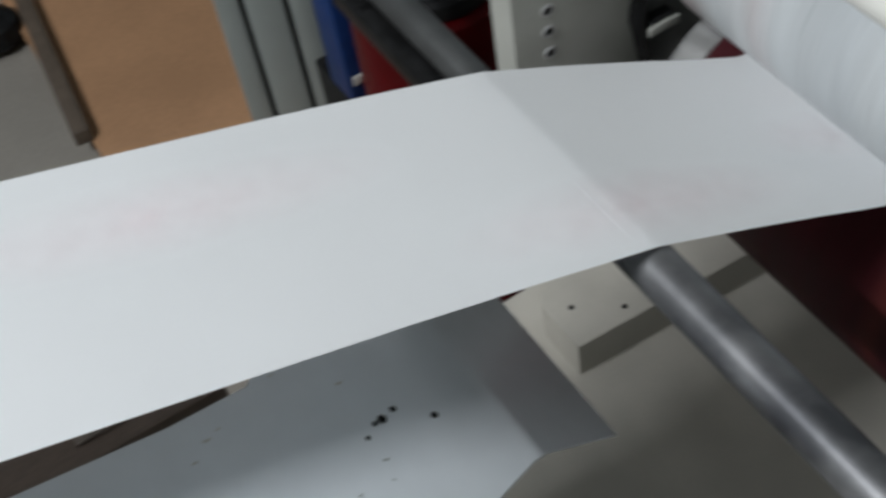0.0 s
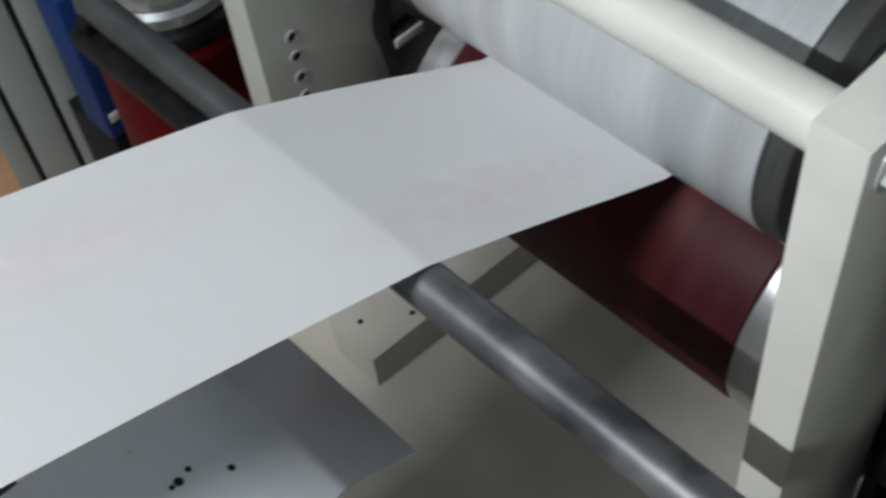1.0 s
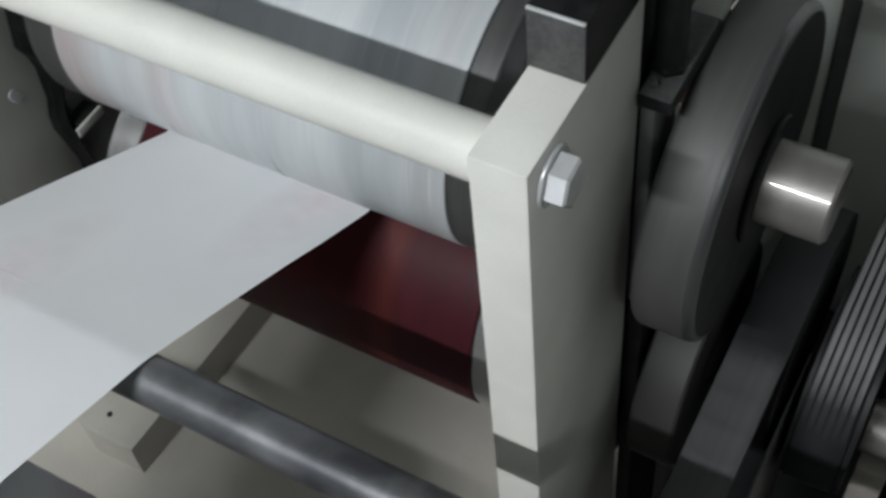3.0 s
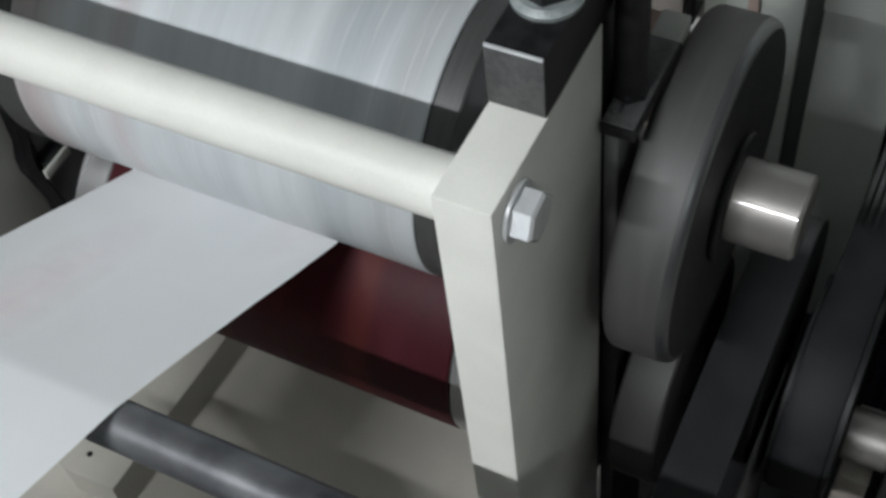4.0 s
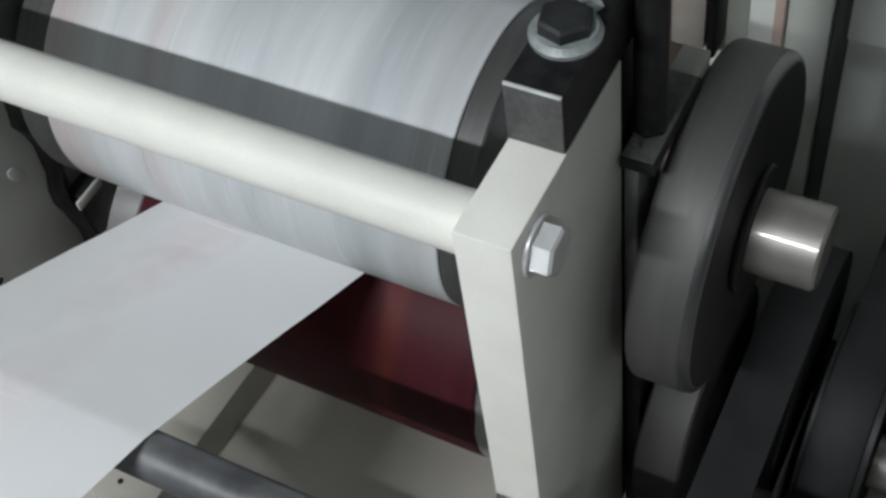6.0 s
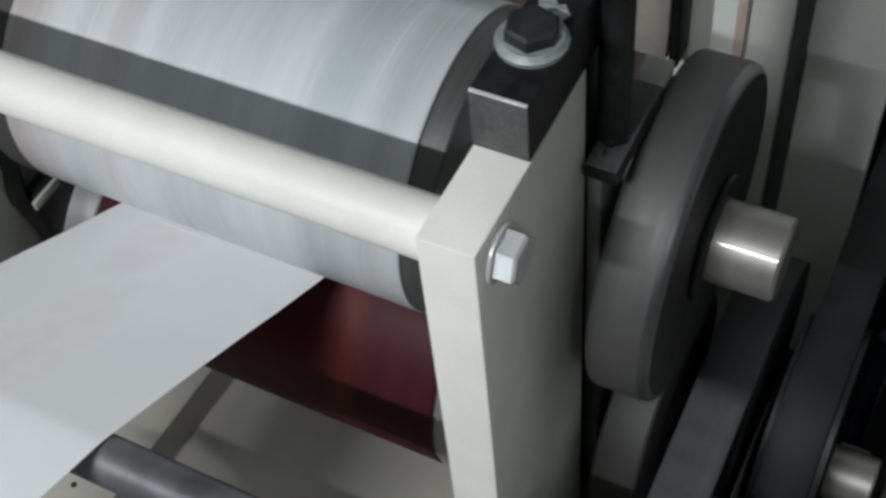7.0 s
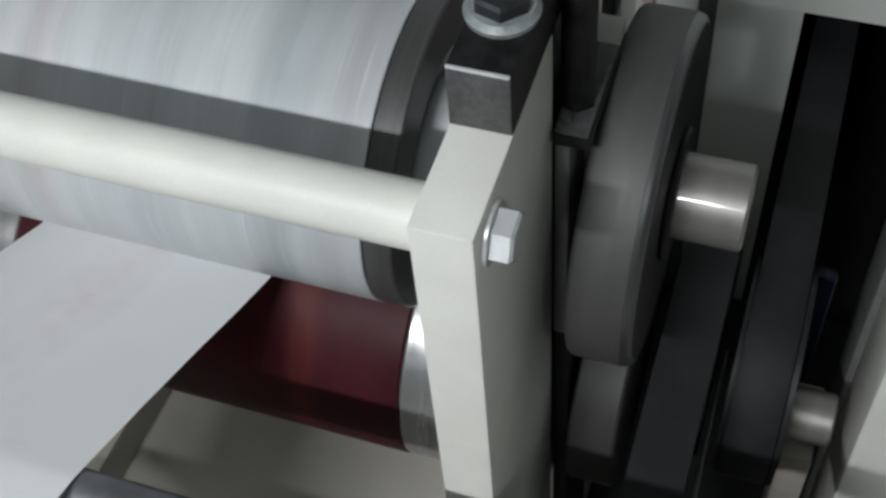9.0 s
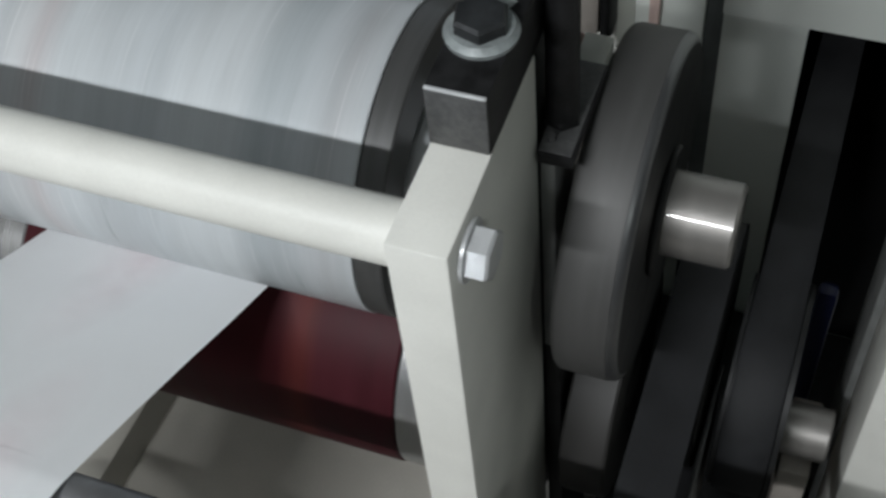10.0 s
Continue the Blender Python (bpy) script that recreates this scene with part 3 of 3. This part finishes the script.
part("side_plate", box((0.0258, 0.1062, 0.782), (0.0325, 0.135, 0.940), 0.0005), DULL_STEEL, foot, "narrow grey plate beside the post")
# black cover, widened to keep the gap beside the gear dark
part("lower_plate", box((0.0258, 0.1075, 0.42), (0.0345, 0.165, 0.7815), 0.0005), BLACK, foot, "black plate below, made wide to cover the pale web behind")
# block added only to give the pale patch behind the foot plate
part("pale_patch_block", box((0.0262, 0.1585, 0.925), (0.0400, 0.178, 0.945), 0.001), FAR_PAINT, foot, "block added for the pale patch behind the plate")
part("screw", rod(0, 0.152, 0.0074, 0.001, 32), BLACK, foot, "black threaded rod", at=pose(0.0318, 0.121, 0.9480, 0, -90, 0))
part("nut", hexagon(0, 0.004, 0.0085), BLACK, foot, smooth=False, at=pose(0.0318, 0.121, 0.9480, 0, -90, 10))
part("set_screw", hexagon(0, 0.003, 0.0026), BLACK_WORN, foot, "small grey set screw", smooth=False, at=pose(0.0305, 0.1075, 0.9480, 0, -90, 0))

# ---- belt drive beside the frame ----
PY, PZ, PR = 0.215, 0.618, 0.0700
pulley = thing("belt_pulley", "dark flanged belt pulley with a black rubber belt", "pulley", at_axis(PY, PZ))
part("wheel", lathe([(0.1200, 0.0), (0.1200, 0.0715), (0.1225, 0.0715), (0.1228, 0.0695), (0.1552, 0.0695), (0.1555, 0.0725), (0.1590, 0.0725), (0.1590, 0.034), (0.1592, 0.0)], 96), GEAR_FACE, pulley)
rear = thing("belt_pulley", "dark rear pulley inside the cabinet", "pulley", at_axis(0.80, 0.56))
part("shaft", rod(0.08, 0.20, 0.0132, 0.0015, 32), STEEL, rear)
part("wheel", ring(0.1200, 0.1590, 0.0132, 0.0695, 0.001, 64), GEAR_FACE, rear)
RY, RZ = 0.80, 0.56


def belt_at(s, front=(PY, PZ), rear_axis=(RY, RZ), r=PR):
    """A place and slope on a belt's loop, s metres back from the top of its front pulley."""
    (fy, fz), (by, bz) = front, rear_axis
    run, tilt = math.hypot(by - fy, bz - fz), math.atan2(bz - fz, by - fy)
    arc = math.pi * r
    s %= 2 * run + 2 * arc
    ny, nz = -math.sin(tilt), math.cos(tilt)
    if s < run:
        return fy + ny * r + math.cos(tilt) * s, fz + nz * r + math.sin(tilt) * s, tilt
    s -= run
    if s < arc:
        a = tilt - s / r
        return by - math.sin(a) * r, bz + math.cos(a) * r, a
    s -= arc
    if s < run:
        return by - ny * r - math.cos(tilt) * s, bz - nz * r - math.sin(tilt) * s, tilt - math.pi
    s -= run
    a = tilt - math.pi - s / r
    return fy - math.sin(a) * r, fz + math.cos(a) * r, a


def ribs(x0, x1, n, h):
    """A ribbed cross-section: x and height, from one side to the other."""
    out = []
    w = (x1 - x0) / n
    for i in range(n):
        out += [(x0 + w * i + w * 0.04, 0), (x0 + w * i + w * 0.14, h), (x0 + w * i + w * 0.80, h), (x0 + w * i + w * 0.90, 0)]
    return out


def loop_belt(sect, x0, x1, label, material, front, rear_axis, r):
    bm = bmesh.new()
    total = 2 * math.hypot(rear_axis[0] - front[0], rear_axis[1] - front[1]) + 2 * math.pi * r
    rings = []
    for k in range(140):
        y, z, a = belt_at(total * k / 140, front, rear_axis, r)
        up = (-math.sin(a), math.cos(a))
        pts = [(x, y + up[0] * (0.0022 + h), z + up[1] * (0.0022 + h)) for x, h in sect] + [(x1, y, z), (x0, y, z)]
        rings.append([bm.verts.new(p) for p in pts])
    m = len(rings[0])
    for a, b in zip(rings, rings[1:] + rings[:1]):
        for i in range(m):
            bm.faces.new((a[i], a[(i + 1) % m], b[(i + 1) % m], b[i]))
    return tagged(part("drive_belt", bm, material), label, "belt", "drive belts")


RIB_BELT = loop_belt([(0.1235, 0), (0.1250, 0.0008), (0.1392, 0.0012), (0.1533, 0.0008), (0.1548, 0)], 0.1235, 0.1548, "black rubber drive belt with a worn ribbed stretch", RUBBER, (PY, PZ), (RY, RZ), PR)
FLAT_F, FLAT_B, FLAT_R = (-0.07, 0.620), (0.215, 0.650), 0.080
FLAT_BELT = loop_belt([(0.0772, 0), (0.0932, 0.0008), (0.1092, 0)], 0.0772, 0.1092, "smooth black flat drive belt beside the gears", RUBBER, FLAT_F, FLAT_B, FLAT_R)
for y, z in (FLAT_F, FLAT_B):
    idler = thing("flat_pulley", "black flat-belt pulley beside the frame", "pulley", at_axis(y, z), "flat-belt pulleys")
    part("wheel", ring(0.0768, 0.1096, 0.012, FLAT_R - 0.0004, 0.001, 80), GEAR_FACE, idler)
    part("shaft", rod(0.0765, 0.1098, 0.0121, 0.001, 32), GEAR_FACE, idler)
ped = thing("bearing_pedestal", "grey-painted pedestal bearing under the pulley shaft", "bearing")
part("pedestal", box((0.163, 0.185, 0.33), (0.184, 0.245, 0.566), 0.002), TAN, ped)
part("shaft", rod(0.1595, 0.191, 0.0185, 0.0015, 48), STEEL, ped, "turned steel shaft end", at=at_axis(PY - 0.006, PZ - 0.034))


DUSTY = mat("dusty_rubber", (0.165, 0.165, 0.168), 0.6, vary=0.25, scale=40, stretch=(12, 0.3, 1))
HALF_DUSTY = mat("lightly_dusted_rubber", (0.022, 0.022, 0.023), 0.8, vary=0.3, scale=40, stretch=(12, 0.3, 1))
SCUFFED = mat("scuffed_rubber", (0.050, 0.051, 0.053), 0.55, vary=0.2, scale=30, stretch=(6, 0.5, 1))


def ribbed_piece(width, dust):
    """Six raised ribs of a short piece of belt, dusty on top and black in the grooves."""
    bm = bmesh.new()
    sect = ribs(0.1237, 0.1546, 6, 0.0024)
    a = [bm.verts.new((x, -width / 2, 0.0028 + h)) for x, h in sect]
    b = [bm.verts.new((x, width / 2, 0.0028 + h)) for x, h in sect]
    for i in range(len(a) - 1):
        f = bm.faces.new((a[i], a[i + 1], b[i + 1], b[i]))
        f.material_index = 0 if i % 4 == 1 else 1
    ob = part("ribbed_piece", bm, dust, RIB_BELT, "dusty grey raised ribs")
    ob.data.materials.append(RUBBER)
    return ob


def flat_piece(width):
    return box((0.0776, -width / 2, 0.0012), (0.1088, width / 2, 0.0040), 0.0004)


PIECE = 0.0205
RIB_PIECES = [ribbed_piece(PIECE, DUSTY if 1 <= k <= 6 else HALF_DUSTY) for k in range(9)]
FLAT_PIECES = [part("scuffed_piece", flat_piece(PIECE), SCUFFED, FLAT_BELT, "scuffed greyer stretch") for _ in range(9)]

# strip added between the belts; its bright edge is a painted glint
glint = thing("glint_strip", "thin strip added between the two belts to carry a glint", "guide")
part("strip", box((0.1135, 0.06, 0.33), (0.1155, 0.20, 0.655), 0.0006), BLACK_WORN, glint)
part("bright_edge", box((0.1134, 0.0585, 0.50), (0.1156, 0.0598, 0.652), 0.0003), BRIGHT, glint, "bright line that paints a glint")

# ---- cabinet behind the belt, guard post ----
cab = thing("rear_cabinet", "light grey-green machine cabinet with a black belt slot", "cabinet")
part("front_panel", box((0.052, 0.47, 0.30), (0.114, 0.485, 0.700), 0.001), PANEL, cab)
part("lower_panel", box((0.052, 0.47, 0.0), (0.60, 0.485, 0.30), 0.001), PANEL, cab)
part("slot_side", box((0.30, 0.47, 0.30), (0.60, 0.485, 0.700), 0.001), PANEL, cab)
# step added to a flat front; its edge throws the shade line below
part("upper_panel", box((0.052, 0.462, 0.702), (0.60, 0.485, 1.10), 0.0015), PANEL, cab, "upper panel of the same paint, set proud to throw shade below")
part("left_panel", box((-0.03, 0.47, 0.0), (0.038, 0.485, 1.10), 0.001), PANEL, cab)
# dark strip fills the gap and paints its shade
part("gap_shade", box((0.0385, 0.476, 0.0), (0.0515, 0.485, 1.10)), GROOVE, cab, "dark strip that paints the shade in the panel gap")
part("slot_inside", box((0.05, 1.0, 0.30), (0.60, 1.02, 0.80)), INNER_SHADE, cab, "near-black back that paints the slot's inner shade")
part("slot_roof", box((0.05, 0.486, 0.701), (0.60, 1.0, 0.72)), INNER_SHADE, cab)
part("slot_floor", box((0.05, 0.486, 0.285), (0.60, 1.0, 0.2995)), INNER_SHADE, cab)
part("slot_end", box((0.585, 0.486, 0.30), (0.60, 1.0, 0.70)), INNER_SHADE, cab)
part("slot_wall", box((0.052, 0.486, 0.30), (0.060, 1.0, 0.70)), INNER_SHADE, cab)
part("copper_strip", box((-0.002, 0.462, 0.60), (0.0055, 0.4698, 1.05), 0.0005), PINKISH, cab, "pinkish bare metal strip")
part("top", box((-0.03, 0.47, 1.1005), (0.60, 1.02, 1.115), 0.001), PANEL, cab)
guard = thing("guard_post", "white-painted guard post beside the pulleys", "post")
part("post", box((0.201, 0.165, 0.33), (0.30, 0.26, 0.96), 0.002), CREAM, guard)
part("rear_rail", box((0.196, 0.2605, 0.33), (0.222, 0.330, 0.96), 0.002), DULL_STEEL, guard, "grey-painted rail behind the post")
cable = thing("cable", "dark blue cable behind the pulley", "cable")
bm = bmesh.new()
add_box(bm, (0.163, 0.322, 0.33), (0.178, 0.336, 0.585), 0.005)
part("cable_run", bm, NAVY, cable)
tagged(part("back_board", box((-0.60, 0.60, 0.0), (-0.04, 0.62, 0.75), 0.002), PINKISH), "pale pinkish board standing behind the cylinder", "board")
sup = thing("junction_box", "tan-grey junction box mounted on the frame post", "box")
part("case", box((-0.006, 0.250, 0.870), (0.0135, 0.2718, 0.9995), 0.002), TAN, sup)
part("edge_trim", box((0.0138, 0.251, 0.864), (0.0192, 0.2718, 0.9995), 0.002), BLACK, sup, "black rubber edge")

# ---- beyond the far frame ----
bar = thing("cross_bar", "dark grey steel cross bar beyond the far frame", "bar", at_axis(0.0005, 0.7025))
part("bar", lathe([(-0.618, 0), (-0.617, 0.005), (-0.613, 0.010), (-0.605, 0.013), (FAR_X - PLATE_T, 0.013), (FAR_X - PLATE_T, 0)], 40), DARK_BAR, bar)
# black strip added below the bar, as painted shade on its underside
part("underside_shade", box((-0.605, -0.026, -0.030), (-0.42, -0.004, -0.011), 0.003), BLACK, bar, "black strip that paints the dark underside of the bar")
part("link", box((-0.60, -0.020, -0.014), (-0.585, 0.004, 0.0), 0.002), BLACK, bar)
tank = thing("red_tank", "dark red painted tank with a chrome collar", "tank", pose(-0.689, 0.103, 0))
def upright(profile, n=64):
    bm = lathe(profile, n)
    bmesh.ops.rotate(bm, verts=bm.verts, matrix=Matrix.Rotation(radians(-90), 3, "Y"))
    return bm
part("body", upright([(0, 0), (0, 0.072), (0.01, 0.080), (0.550, 0.080), (0.572, 0.074), (0.578, 0.064), (0.578, 0)]), REDPAINT, tank)
part("seal_ring", upright([(0.578, 0), (0.578, 0.065), (0.582, 0.067), (0.596, 0.067), (0.600, 0.064), (0.600, 0)], 48), RUBBER, tank, "black rubber seal ring")
collar = part("collar", upright([(0.600, 0), (0.600, 0.060), (0.606, 0.063), (0.616, 0.062), (0.620, 0.056), (0.630, 0.057), (0.640, 0.053), (0.644, 0.046), (0.640, 0.040), (0.622, 0.038), (0.622, 0)], 48), CHROME, tank, "bright chrome collar")
part("cap", upright([(0.622, 0), (0.622, 0.026), (0.640, 0.024), (0.645, 0.016), (0.645, 0)], 24), NAVY, collar, "dark blue cap")
pillar = thing("pillar", "grey-green extruded pillar with long grooves", "pillar", pose(-0.904, 0.010, 0, 0, 0, -25))
part("profile", box((-0.10, -0.051, 0), (-0.002, 0.051, 1.5), 0.003), ALU, pillar)
for y0, y1 in ((-0.051, -0.026), (-0.020, 0.020), (0.026, 0.051)):
    part("flange", box((-0.002, y0, 0), (0.006, y1, 1.5), 0.002), ALU, pillar)
# near-black strips at the bottom of the grooves paint their shade
for y0, y1 in ((-0.0258, -0.0202), (0.0202, 0.0258)):
    part("groove", box((-0.0018, y0, 0), (-0.0006, y1, 1.498)), GEAR_FACE, pillar, "near-black strip that paints the groove's shade")
blue = thing("blue_box", "blue plastic box with white marks beside the pillar", "box")
part("shell", box((-0.800, 0.024, 0.415), (-0.75, 0.074, 0.60), 0.006), BLUE, blue)
for y, z in ((0.030, 0.440), (0.042, 0.490), (0.060, 0.545)):
    part("white_mark", box((-0.7505, y, z), (-0.749, y + 0.012, z + 0.012), 0.0003), CREAM, blue, "pale plain bar of print")
part("stand", box((-0.84, 0.026, 0.0), (-0.752, 0.072, 0.414), 0.003), BLACK, blue)
red = thing("red_switch_box", "bright red plastic switch box on a stand", "switch")
part("shell", box((-0.735, 0.040, 0.38), (-0.713, 0.058, 0.53), 0.005), SIGNAL, red)
part("stand", box((-0.732, 0.042, 0.0), (-0.716, 0.056, 0.379), 0.003), BLACK, red)
# two pale bits added as painted white glints
part("glint_bit", box((-0.738, 0.034, 0.395), (-0.718, 0.0395, 0.410), 0.002), CHIP, red, "small pale block that paints a white glint")
part("clip", box((-0.712, 0.046, 0.47), (-0.704, 0.054, 0.49), 0.002), CHIP, red, "pale bit that paints a second glint")
board = thing("fibreboard_stack", "brown fibreboard sheets stacked flat on the floor", "board")
part("sheet", box((-2.6, -0.178, 0.012), (-0.70, 0.45, 0.030), 0.002), BOARD, board)
part("lower_sheet", box((-2.6, -0.172, 0.0), (-0.705, 0.45, 0.0118), 0.001), BOARD_EDGE, board)
tagged(part("batten", box((-1.0, -0.013, 0.0), (0, 0.013, 0.025), 0.002), BOARD_EDGE, at=pose(-1.318, -0.188, 0.0305, 0, 0, -6)), "dark wooden batten lying on the fibreboard", "batten")
tagged(part("rag", lathe([(0, 0), (0.004, 0.03), (0.02, 0.05), (0.05, 0.045), (0.07, 0.02), (0.075, 0)], 9), BLACK, at=pose(-1.66, -0.215, 0.0, 0, -90, 0)), "crumpled dark rag on the floor", "rag")

# ---- lamp fixture over the front of the machine ----
def lamp_fixture(at, length):
    x, y, z = at
    fix = thing("tube_lamp", "long tube lamp hanging over the machine", "lamp", group="hall lamps")
    part("housing", box((x - length / 2, y - 0.06, z + 0.03), (x + length / 2, y + 0.06, z + 0.09), 0.006), LAMPMAT, fix)
    for dx in (-0.35 * length, 0.35 * length):
        part("hanger", box((x + dx - 0.004, y - 0.004, z + 0.09), (x + dx + 0.004, y + 0.004, 3.4)), GROOVE, fix)


for place, length, *_ in LAMPS:
    lamp_fixture(place, length + 0.12)


def motions():
    step = [i / 10 for i in range(101)]
    walk(CYL, [(t, pose(0, AX_Y, AX_Z, 470 * t)) for t in step])
    walk(ROLLER, [(t, pose(0, AX_Y, LOW_Z, -470 * t)) for t in step])
    walk(pulley, [(t, pose(0, PY, PZ, -300 * t)) for t in step])
    for pieces, x, s in MARKS:
        for ob, o in pieces:
            rows = []
            for t in step:
                y, z, a = web_at(max(0.02, s + o - 0.30 + 0.06 * t))
                rows.append((t, pose(x, y, z, a) @ pose(0, -o, 0.0006)))
            walk(ob, rows)
    # the web wanders a few millimetres sideways while it runs
    walk(WEB_OB, [(0.0, pose(0, 0, 0)), (2.5, pose(-0.001, 0, 0)), (4.0, pose(-0.003, 0, 0)), (7.0, pose(-0.003, 0, 0)), (8.5, pose(-0.0035, 0, 0)), (10.0, pose(-0.0045, 0, 0))])
    # both belts run towards the front; each carries its worn stretch round
    fine = [i / 40 for i in range(401)]
    for k, ob in enumerate(RIB_PIECES):
        rows = []
        for t in fine:
            y, z, a = belt_at(1.46 * (8.545 - t) + (k - 4) * 0.02)
            rows.append((t, pose(0, y, z, math.degrees(a))))
        walk(ob, rows)
    for k, ob in enumerate(FLAT_PIECES):
        rows = []
        for t in fine:
            y, z, a = belt_at(0.13 + 0.804 * (8.35 - t) + (k - 4) * 0.02, FLAT_F, FLAT_B, FLAT_R)
            rows.append((t, pose(0, y, z, math.degrees(a))))
        walk(ob, rows)


motions()
